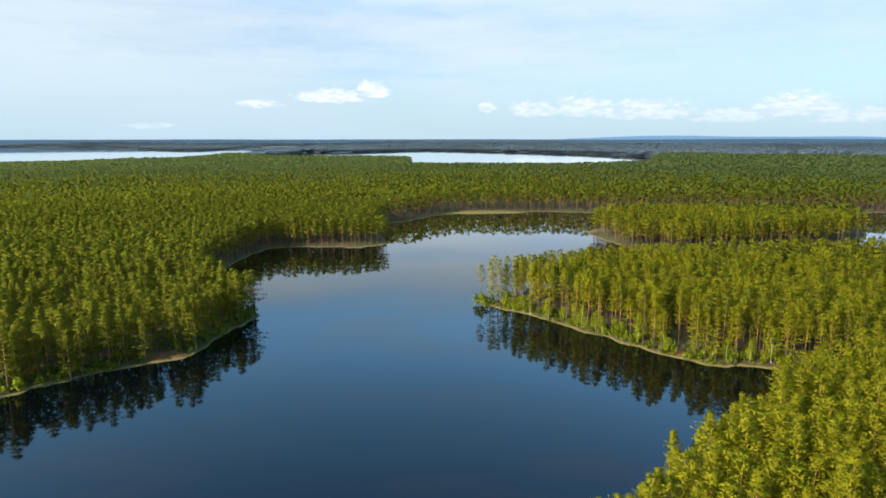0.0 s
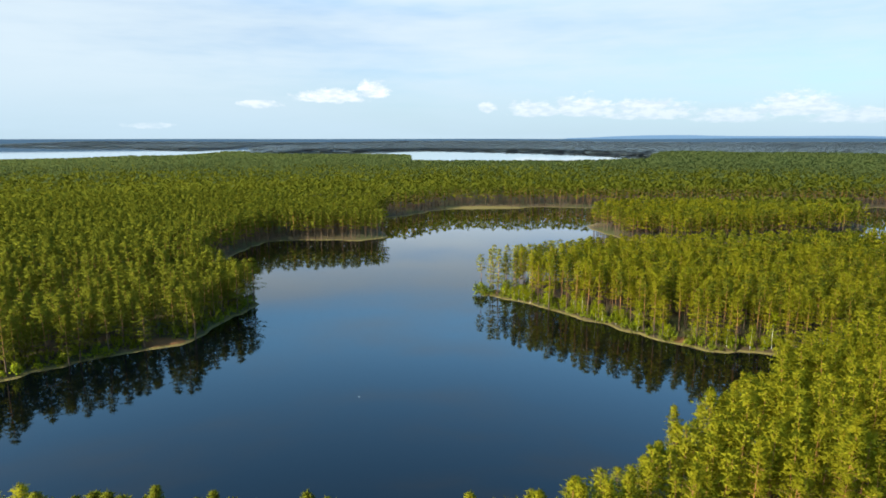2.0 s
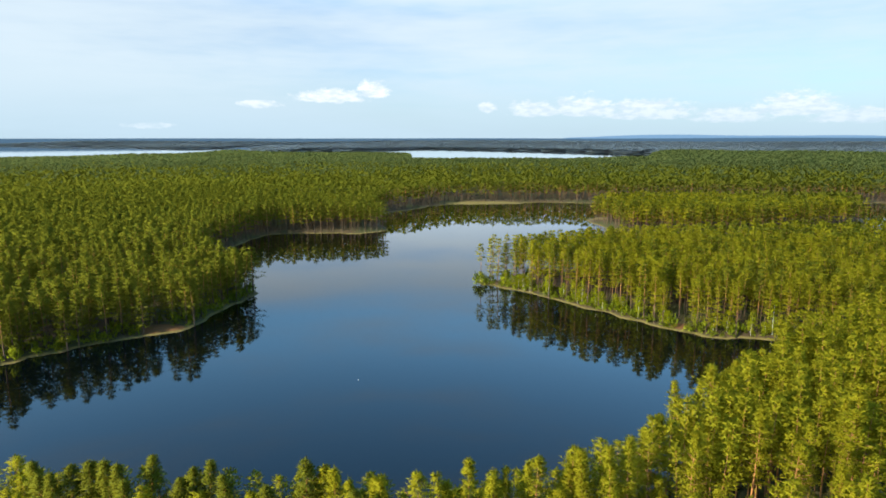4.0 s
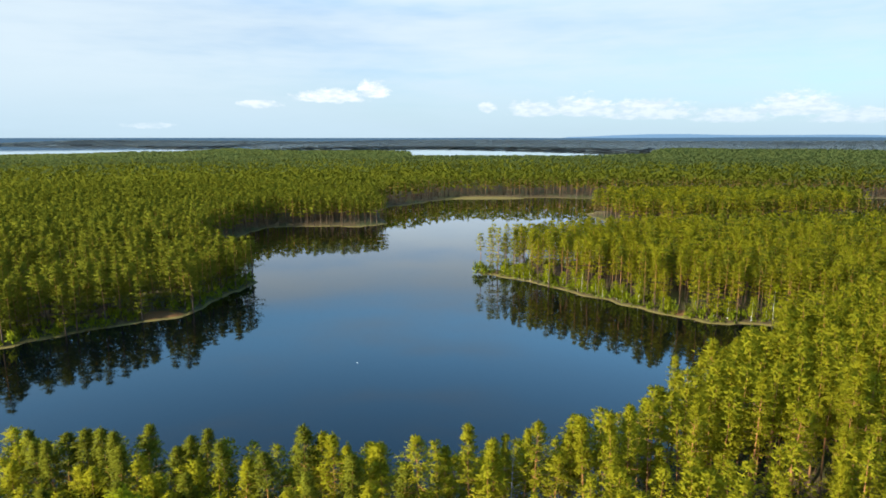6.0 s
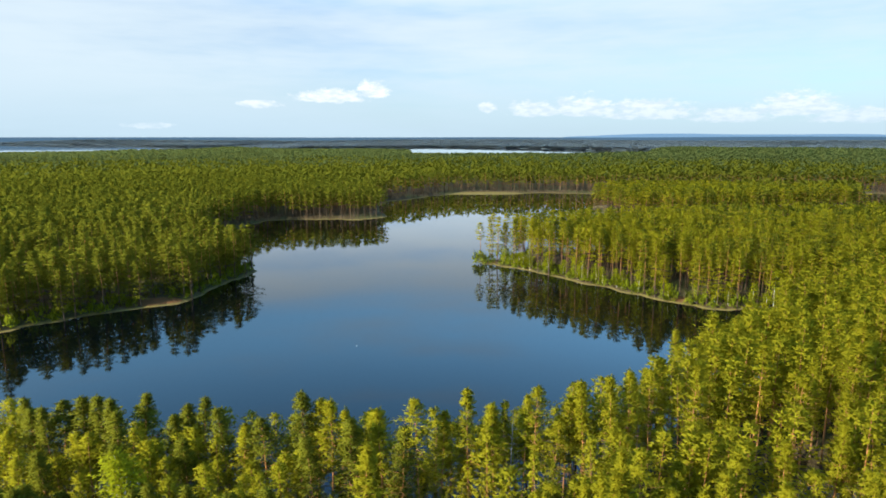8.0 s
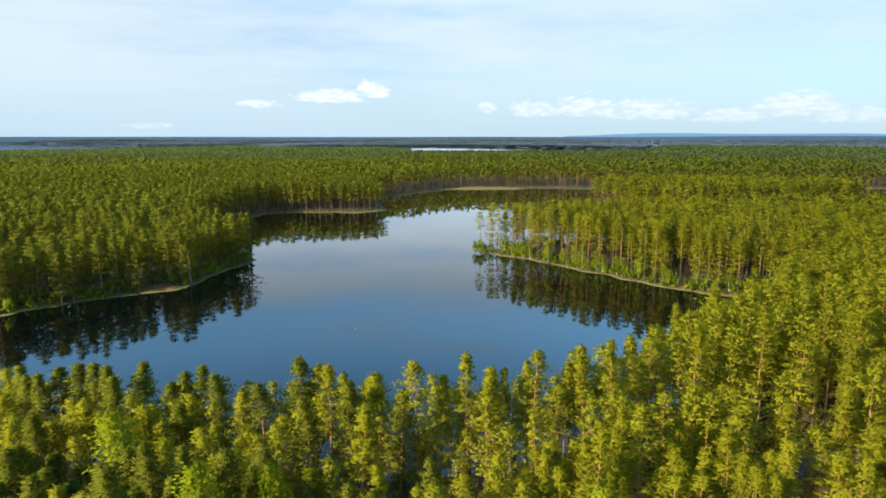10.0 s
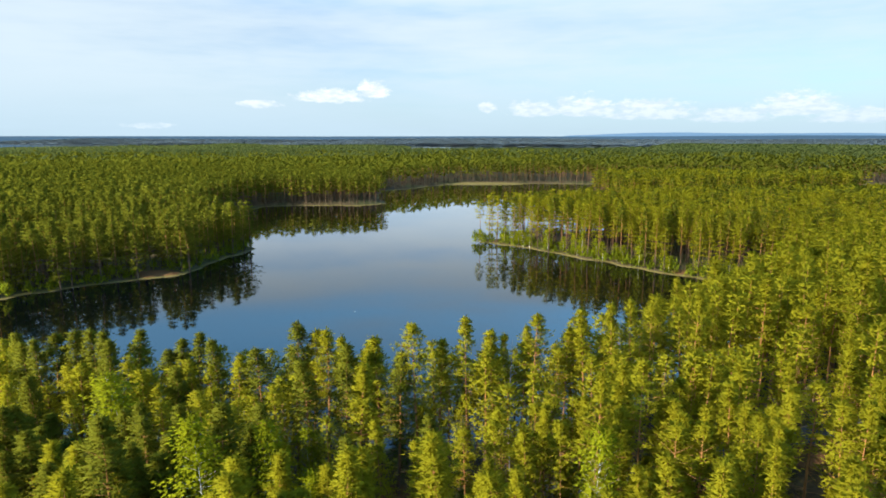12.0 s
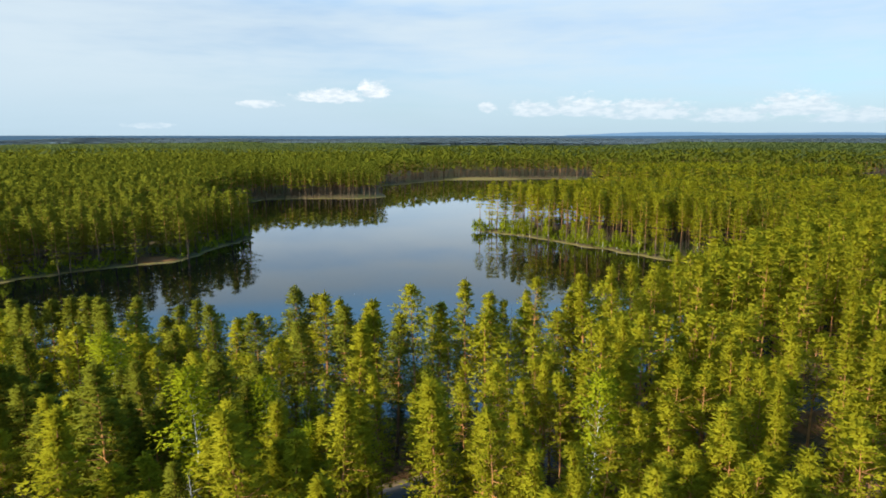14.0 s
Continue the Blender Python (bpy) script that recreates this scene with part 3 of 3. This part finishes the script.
def near_wood():
    slim = "tall slender pine with an orange trunk and yellow-green crown"
    full = "bushy yellow-green pine with branches low on its trunk"
    forms = ((1, 0.50, 1.95, 0.95), (2, 0.58, 2.0, 0.75), (3, 0.46, 2.0, 1.2), (4, 0.60, 2.1, 0.8), (8, 0.42, 1.95, 1.4), (9, 0.54, 1.8, 1.1),
             (5, 0.32, 2.2, 1.4), (6, 0.24, 2.1, 1.6), (7, 0.36, 2.3, 1.2), (10, 0.28, 2.3, 1.4))
    kinds = [tree_thing("pine_tree", grow(s, base=b, radius=r, taper=p), (BARK, NEEDLES), slim if b > 0.38 else full, group="pines of the near shore")
             for s, b, r, p in forms]
    # the same forms in the darker needles, partly own green, partly painted shade
    dull = [tree_thing("pine_tree", grow(s + 100, base=b, radius=r, taper=p), (BARK, DULL_SHADE), "tall dull green pine with a brown trunk" if b > 0.38 else
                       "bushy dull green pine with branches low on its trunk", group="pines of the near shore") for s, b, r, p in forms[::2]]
    used = set()

    def plant(pool, k, a, b, h, g, tall=18.0):
        z = z_at(a, b)
        f = (h - z) / tall
        w = g.uniform(0.85, 1.2) * (1.28 - 0.28 * smooth(a, -20.0, 6.0)) * min(1.1, 0.4 + 0.6 * f)
        m = pose(a, b, z, 0, 0, g.uniform(0, 360)) @ Matrix.Diagonal((w, w, f, 1))
        ob = pool[k]
        if ob in used:
            return copy_thing(ob, m @ Matrix.Diagonal((*ob.scale, 1)).inverted())
        ob.matrix_basis = m
        used.add(ob)
        return ob

    g = np.random.RandomState(3)
    birches = [tree_thing("birch_tree", grow(s, "birch", 14.0, 0.14, 1.75, gap=0.55, per=4, tufts=6, blades=6, length=0.26, width=0.085, pad=0.28, foot=0.0042, sides=6, rings=6),
                          (BIRCH_BARK, BIRCH), "slender birch with fresh light green leaves", group="birches") for s in (11, 12)]
    slight = [tree_thing("birch_tree", grow(s, "birch", 14.0, 0.16, 2.3, gap=0.9, per=4, tufts=3, blades=5, length=0.5, width=0.18, pad=0.40, foot=0.0060, sides=4, rings=3, limbs=False),
                         (BIRCH_BARK, BIRCH), "small birch with fresh light green leaves on the shore", group="birches") for s in (13, 15, 17)]
    spruces = [tree_thing("spruce_tree", grow(14, "spruce", 11.0, 0.05, 1.7, gap=0.42, per=6, tufts=5, blades=5, length=0.30, width=0.06, taper=0.9, sides=6, rings=6),
                          (BARK, SPRUCE), "dark green young spruce among the pines", group="spruces")]
    snags = [tree_thing("dead_tree", grow(16, height=16.0, base=0.35, radius=1.5, gap=0.5, tufts=0, dry=20), (DEAD, DEAD), "bare grey dead pine with dry branches",
                        group="dead trees")]
    for n, p in enumerate(NEAR_BIRCHES):
        plant(birches, n % 2, *p, g, 14.0)
    for n, p in enumerate(SHORE_BIRCHES):
        plant(slight, n % 3, *p, g, 14.0)
    x, y, gg = scatter(14, 132, 146, 224, 2.6, 31, 0.45)
    s = inland(x, y)
    young = (s > 0.8) & (s < 5.0) & (gg.uniform(0, 1, len(x)) < 0.30)
    for n, (a, b) in enumerate(zip(x[young], y[young])):
        plant(slight, n % 3, a, b, gg.uniform(3.0, 7.0), gg, 14.0)
    for p in NEAR_SPRUCES:
        plant(spruces, 0, *p, g, 11.0)
    for p in NEAR_SNAGS:
        plant(snags, 0, *p, g, 16.0)

    marked = FRONT_PINES + WEST_BANK_PINES + BANK_PINES + SLOPE_PINES
    placed = [Vector(p) for p in marked + NEAR_BIRCHES + NEAR_SPRUCES + NEAR_SNAGS]
    x, y, g = scatter(-75, 115, 16, 140, 2.65, 5)
    s = inland(x, y)
    keep = (s > 0.8) & (np.abs(x) < 0.76 * y + 7) & (y > 25) & (y < 135) & ~open_place(x, y)
    for x0, y0, x1, y1, w in SIGHT_GAPS:
        t = np.clip(((x - x0) * (x1 - x0) + (y - y0) * (y1 - y0)) / ((x1 - x0) ** 2 + (y1 - y0) ** 2), 0, 1)
        keep &= np.hypot(x - x0 - t * (x1 - x0), y - y0 - t * (y1 - y0)) > w
    spots = []
    for a, b, q in zip(x[keep], y[keep], s[keep]):
        if all((a - p.x) ** 2 + (b - p.y) ** 2 > 3.6 for p in placed):
            top = (16.2 + 0.105 * min(max(a, -20), 48)) * g.uniform(0.84, 1.0)
            if q < 6 and a < 60:
                top = min(top, 14.6 * g.uniform(0.8, 1.0))
            if g.uniform() < 0.16:
                top *= g.uniform(0.45, 0.8)
            spots.append((a, b, top))
    spots.sort(key=lambda p: p[1] - 0.18 * abs(p[0]))
    spots = [tuple(p) for p in marked] + spots
    for a, b, h in spots[:300]:
        bare = 0.35 + 0.4 * smooth(a, -14.0, 6.0) - 0.3 * smooth(-b, -48.0, -38.0)
        k = int(g.randint(6)) if g.uniform() < bare else 6 + int(g.randint(4))
        if g.uniform() > smooth(a, -26.0, 16.0) + 0.6 * smooth(-b, -46.0, -40.0):                  # darker copies towards the west: duller green, and shade put into the colour
            plant(dull, k // 2, a, b, h, g)
        else:
            plant(kinds, 7 if h < 11 else k, a, b, h, g)
    return spots[300:]


rest_spots = near_wood()


def stand(name, templates, x, y, h, g, mats, label, width=1.0, bare=1e9, pick=None):
    """Many trees in one mesh a material: real trunks and crowns, too many to count. bare: how far from the water trunks are still seen."""
    s = inland(x, y)
    z = relief(x, y, s)
    pick = g.randint(0, len(templates), len(x)) if pick is None else pick
    turn = g.uniform(0, 6.283, len(x))
    w = width * (0.45 + 0.55 * h / 18.0) * g.uniform(0.85, 1.2, len(x))
    root = tagged(new(name), label, "forest", kind="stuff")
    for which, part_name, mat in ((0, "trunks", mats[0]), (1, "crowns", mats[1])):
        vs, fs, ns, n = [], [], [], 0
        for t, pair in enumerate(templates):
            v, f, nor = pair[which]
            sel = np.nonzero((pick == t) & ((s < bare) | (which == 1)))[0]
            if not len(f) or not len(sel):
                continue
            c, s_ = np.cos(turn[sel])[:, None], np.sin(turn[sel])[:, None]
            px = (v[None, :, 0] * c - v[None, :, 1] * s_) * w[sel, None] + x[sel, None]
            py = (v[None, :, 0] * s_ + v[None, :, 1] * c) * w[sel, None] + y[sel, None]
            pz = v[None, :, 2] * (h[sel, None] / 18.0) + z[sel, None]
            vs.append(np.stack([px, py, pz], -1).reshape(-1, 3))
            nz = np.repeat(nor[None, :, 2], len(sel), 0)
            ns.append(np.stack([nor[None, :, 0] * c - nor[None, :, 1] * s_, nor[None, :, 0] * s_ + nor[None, :, 1] * c, nz], -1).reshape(-1, 3))
            fs.append((f[None] + (np.arange(len(sel)) * len(v))[:, None, None]).reshape(-1, 3) + n)
            n += len(vs[-1])
        if vs:
            ob = new(part_name, mesh_from(part_name, np.concatenate(vs), np.concatenate(fs), mat, normals=np.concatenate(ns)))
            tagged(ob, kind="stuff")
            ob.parent = root
    return root


NO_TRUNK = (np.zeros((0, 3)), np.zeros((0, 3), int), None)


def bush_template(seed, blades, length, width, tall=1.0, clumps=4, spread=0.5):
    """A low bush: a few clumps of leaves close to the ground (18 units high, as the trees are)."""
    g = np.random.RandomState(seed)
    h = Heap()
    t = g.uniform(0, 6.28, clumps)
    way = np.stack([np.cos(t), np.sin(t), np.zeros(clumps)], -1)
    c = way * spread * g.uniform(0, 1, (clumps, 1)) + UP * tall * g.uniform(0.15, 0.6, (clumps, 1))
    h.shoots(g, c, way * 0.5, blades, length, width, 0.28, 0.4)
    v, f, n = h.arrays()
    return NO_TRUNK, (np.stack([v[:, 0], v[:, 1], 18 * np.maximum(v[:, 2], 0)], -1), f, n)


def in_view(x, y, margin=0.06):
    return np.abs(x) < (0.7135 + margin) * np.maximum(y, 1) + 12


def woods():
    mats = (BARK, NEEDLES)
    # a stand's pines: the high bare trunks of the eastern point, and the low branches of the western one
    leaf = dict(gap=1.08, per=4, tufts=7, blades=3, length=0.56, width=0.115, pad=0.24, sides=4, rings=2, limbs=False, start=0.25, calm=0.2)
    fine = [grow(20 + i, base=b, radius=r, taper=p, **leaf) for i, (b, r, p) in enumerate(((0.36, 2.3, 0.95), (0.50, 2.4, 0.75), (0.42, 2.3, 1.15), (0.55, 2.4, 0.8)))]
    fine += [grow(30 + i, base=b, radius=r, taper=p, **dict(leaf, gap=1.25)) for i, (b, r, p) in enumerate(((0.16, 2.6, 1.4), (0.26, 2.6, 1.2), (0.38, 2.5, 0.9), (0.2, 2.4, 1.5)))]
    mid = [grow(40 + i, base=b, radius=r, taper=p, gap=1.9, per=4, tufts=3, blades=2, length=1.0, width=0.36, pad=0.36, sides=3, rings=1, limbs=False,
                start=0.4, calm=0.35) for i, (b, r, p) in enumerate(((0.46, 2.4, 0.9), (0.38, 2.5, 1.1), (0.52, 2.3, 0.8), (0.28, 2.5, 1.4)))]
    far = [grow(60 + i, base=b, radius=r, taper=p, gap=2.6, per=4, tufts=1, blades=1, length=1.9, width=0.80, pad=0.6, sides=3, rings=1, limbs=False,
                start=0.3, calm=0.7) for i, (b, r, p) in enumerate(((0.45, 2.7, 0.65), (0.38, 2.8, 0.8), (0.52, 2.6, 0.6), (0.38, 2.6, 1.0)))]

    def stature(x, y, g, lo, hi):
        """Tree heights: taller and shorter stands, and a few stunted trees."""
        stands = 0.5 + 0.25 * np.sin(x * 0.021 + 1.7 * np.sin(y * 0.013)) + 0.25 * np.sin(y * 0.027 + 2.1 * np.sin(x * 0.011 + 1))
        h = lo + (hi - lo) * (0.55 * stands + 0.45 * g.uniform(0, 1, len(x)))
        return h * np.where(g.uniform(0, 1, len(x)) < 0.10, 0.8, 1.0)

    # both points of the lake, nearer than 262 m
    a = np.array(rest_spots).reshape(-1, 3)
    x, y, g = scatter(-270, 330, 100, 290, 3.7, 11)
    s = inland(x, y)
    k = (s > 0.5) & in_view(x, y) & (np.hypot(x, y) < 262) & ~((y < 141) & (x > 25) & (x < 116)) & ~open_place(x, y)
    k &= ~((x < -20) & (s > 9) & (g.uniform(0, 1, len(x)) < 0.34))
    k &= ~((x > 0) & (x < 24) & (y > 200) & (g.uniform(0, 1, len(x)) < 0.10))
    x, y = x[k], y[k]
    s = inland(x, y)
    h = stature(x, y, g, np.where(x < -20, 11.5, 13.5), np.where(x < -20, 19.0, 17.6))
    low = g.uniform(0, 1, len(x)) < np.where(x < 0, np.where(s < 9, 0.95, 0.75), np.where(s < 7, 0.32, 0.10))
    pick = np.where(low, 4 + g.randint(0, 4, len(x)), g.randint(0, 4, len(x)))
    e = x > -20
    darker = e & (g.uniform(0, 1, len(x)) < 0.25)
    young = e & ~darker
    stand("pine_wood", fine, x[young], y[young], h[young], g, mats, "dense yellow-green pine wood on the eastern point", pick=pick[young])
    stand("pine_wood", fine, x[darker], y[darker], h[darker], g, (BARK, DULL_SHADE), "darker dull green pines on the eastern point", pick=pick[darker])
    stand("pine_wood", fine, x[~e], y[~e], h[~e], g, (BARK, DULL_SHADE), "dense deep green pine wood on the western point", 1.3, pick=pick[~e])
    # the rest of the near shore
    close = [grow(50 + i, base=b, radius=r, gap=0.75, per=4, tufts=5, blades=3, length=0.44, width=0.12, pad=0.20, sides=5, rings=3, limbs=False, taper=0.8)
             for i, (b, r) in enumerate(((0.46, 2.3), (0.52, 2.3), (0.32, 2.5), (0.58, 2.2), (0.40, 2.4)))]
    stand("pine_wood", close, a[:, 0], a[:, 1], a[:, 2] - height_at(a[:, 0], a[:, 1]), g, mats, "dense yellow-green pine wood of the near shore")
    # behind the bays
    x, y, g = scatter(-420, 460, 190, 480, 4.0, 12)
    s, d = inland(x, y), np.hypot(x, y)
    k = (s > 1.0) & in_view(x, y) & (d >= 262) & (d < 450) & ~open_place(x, y)
    x, y = x[k], y[k]
    e = x > 20
    h = stature(x, y, g, 13.0, 17.6)
    darker = e & (g.uniform(0, 1, len(x)) < 0.45)
    young = e & ~darker
    stand("pine_wood", mid, x[young], y[young], h[young], g, mats, "dense pine wood on the island and eastern shore", bare=30)
    stand("pine_wood", mid, x[darker], y[darker], h[darker], g, (BARK, DULL_SHADE), "darker dull green pines on the island and eastern shore", bare=30)
    stand("pine_wood", mid, x[~e], y[~e], h[~e], g, (BARK, DULL_SHADE), "dense pine wood behind the western bay", bare=30)
    x, y, g = scatter(-760, 760, 300, 960, 5.3, 13)
    s, d = inland(x, y), np.hypot(x, y)
    k = (s > 2) & in_view(x, y) & (d >= 450) & (d < 950) & ~open_place(x, y)
    x, y = x[k], y[k]
    h = stature(x, y, g, 12.5, 18.0)
    # the further off, the more trees carry haze in their needle colour
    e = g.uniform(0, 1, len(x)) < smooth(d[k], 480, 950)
    stand("pine_wood", far, x[~e], y[~e], h[~e], g, (BARK, DULL_SHADE), "unbroken pine forest beyond the lake", 1.2, bare=30)
    stand("pine_wood", far, x[e], y[e], h[e], g, (BARK, HAZED_GREEN), "unbroken, slightly hazy pine forest beyond the lake", 1.2, bare=30)
    thin = [(NO_TRUNK, grow(80 + i, base=0.35, radius=2.3, taper=p, gap=4.0, per=3, tufts=1, blades=1, length=2.6, width=1.5, pad=0.5, limbs=False, sides=3, rings=1, start=0.2, calm=0.85)[1]) for i, p in enumerate((0.9, 1.0, 1.3, 1.1, 1.5))]
    x, y, g = scatter(-1500, 1400, 700, 1800, 7.6, 14)
    s, d = inland(x, y), np.hypot(x, y)
    k = (s > 3) & in_view(x, y, 0.03) & (d >= 950) & (d < 1750)
    x, y = x[k], y[k]
    stand("pine_wood", thin, x, y, stature(x, y, g, 12.0, 18.5), g, (BARK, HAZED_GREEN), "distant pine forest reaching to the far lakes", 1.8)
    x, y, g = scatter(-3700, 3700, 1400, 4950, 29.0, 15)
    s, d = inland(x, y), np.hypot(x, y)
    k = (s > 0.5) & in_view(x, y, 0.02) & (d >= 1750) & (d < 4880)
    x, y = x[k], y[k]
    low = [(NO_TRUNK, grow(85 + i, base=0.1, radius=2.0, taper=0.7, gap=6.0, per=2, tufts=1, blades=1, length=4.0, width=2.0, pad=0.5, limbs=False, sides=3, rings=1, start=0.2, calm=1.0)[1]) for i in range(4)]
    stand("pine_wood", low, x, y, g.uniform(13, 17, len(x)) * np.clip(1400 / d[k], 0.25, 0.8), g, (BARK, HAZE_NEEDLES), "blue hazy forest beyond the far lakes", 9.5)


woods()


def undergrowth():
    """Bushes under the trees' edge along the shores, and low heath on the near forest floor."""
    leafy = [bush_template(90 + i, 7, 0.55, 0.14, 1.2, 5, 0.7) for i in range(3)]
    x, y, g = scatter(-130, 130, 130, 235, 1.5, 21, 0.45)
    s = inland(x, y)
    k = (s > 0.5) & (s < 8) & in_view(x, y) & (g.uniform(0, 1, len(x)) < np.where(s < 4, 0.75, 0.3)) & ~open_place(x, y)
    x, y = x[k], y[k]
    stand("bushes", leafy, x, y, g.uniform(0.6, 1.0, len(x)) * np.where(g.uniform(0, 1, len(x)) < 0.3, 3.8, 1.9), g, (BARK, SHORE_BUSH), "green bushes along the wooded shore", 1.7)
    heath = [bush_template(95 + i, 5, 0.34, 0.06, 0.6, 4, 0.5) for i in range(3)]
    x, y, g = scatter(-60, 90, 24, 110, 1.25, 22, 0.48)
    s = inland(x, y)
    k = (s > 0.6) & (np.abs(x) < 0.75 * y + 5) & (g.uniform(0, 1, len(x)) < 0.62) & (np.abs(y - road_line(x)) > 2.4)
    x, y = x[k], y[k]
    stand("heath", heath, x, y, g.uniform(0.3, 1.0, len(x)), g, (BARK, SHRUB), "low heath and bilberry on the forest floor", 1.6)


undergrowth()


# ---------------------------------------------------------------- the road and the buoy
def strip(name, half, lift, mat, label, x0=-44, x1=94, wander=0.0):
    """A band along the road's line, with its edges turned down into the ground."""
    bm = bmesh.new()
    rows = []
    n = 90
    for i in range(n + 1):
        x = x0 + (x1 - x0) * i / n
        side = Vector((road_line(x - 0.5) - road_line(x + 0.5), 1, 0)).normalized()
        c = Vector((x, road_line(x), z_at(x, road_line(x)) + lift))
        w = half * (1 + wander * noise.noise((x * 0.35, half, 0)))
        rows.append([bm.verts.new(c + side * q * w + Vector((0, 0, dz))) for q, dz in ((-1.1, -0.35), (-1, 0), (-0.5, 0.03), (0, 0.045), (0.5, 0.03), (1, 0), (1.1, -0.35))])
    for p, q in zip(rows, rows[1:]):
        for k in range(6):
            bm.faces.new((p[k], q[k], q[k + 1], p[k + 1]))
    me = bpy.data.meshes.new(name)
    bm.to_mesh(me)
    bm.free()
    me.materials.append(mat)
    return tagged(new(name, me), label, "road", kind="structure")


strip("road_verge", 2.5, 0.05, GRAVEL, "sandy verge beside the forest road", wander=0.25)
strip("road", 1.7, 0.10, ASPHALT, "narrow worn asphalt road through the pines", wander=0.03)


# stands in for a tiny white thing on the water, its kind unclear
def make_buoy(x, y):
    bm = bmesh.new()
    profile = ((0.0, -0.12), (0.14, -0.08), (0.19, 0.05), (0.17, 0.18), (0.08, 0.26), (0.05, 0.42), (0.0, 0.44))
    rings = [[bm.verts.new((r * math.cos(t * 0.5236), r * math.sin(t * 0.5236), z)) for t in range(12)] for r, z in profile[1:-1]]
    low, high = bm.verts.new((0, 0, profile[0][1])), bm.verts.new((0, 0, profile[-1][1]))
    for p, q in zip(rings, rings[1:]):
        for t in range(12):
            bm.faces.new((p[t], p[(t + 1) % 12], q[(t + 1) % 12], q[t]))
    for t in range(12):
        bm.faces.new((low, rings[0][(t + 1) % 12], rings[0][t]))
        bm.faces.new((high, rings[-1][t], rings[-1][(t + 1) % 12]))
    me = bpy.data.meshes.new("buoy")
    bm.to_mesh(me)
    bm.free()
    me.materials.append(BUOY)
    ob = tagged(new("buoy", me), "small white buoy-shaped float on the calm lake", "buoy")
    ob.location, ob.scale = (x, y, 0), (0.36, 0.36, 0.36)


make_buoy(-18.3, 128.5)
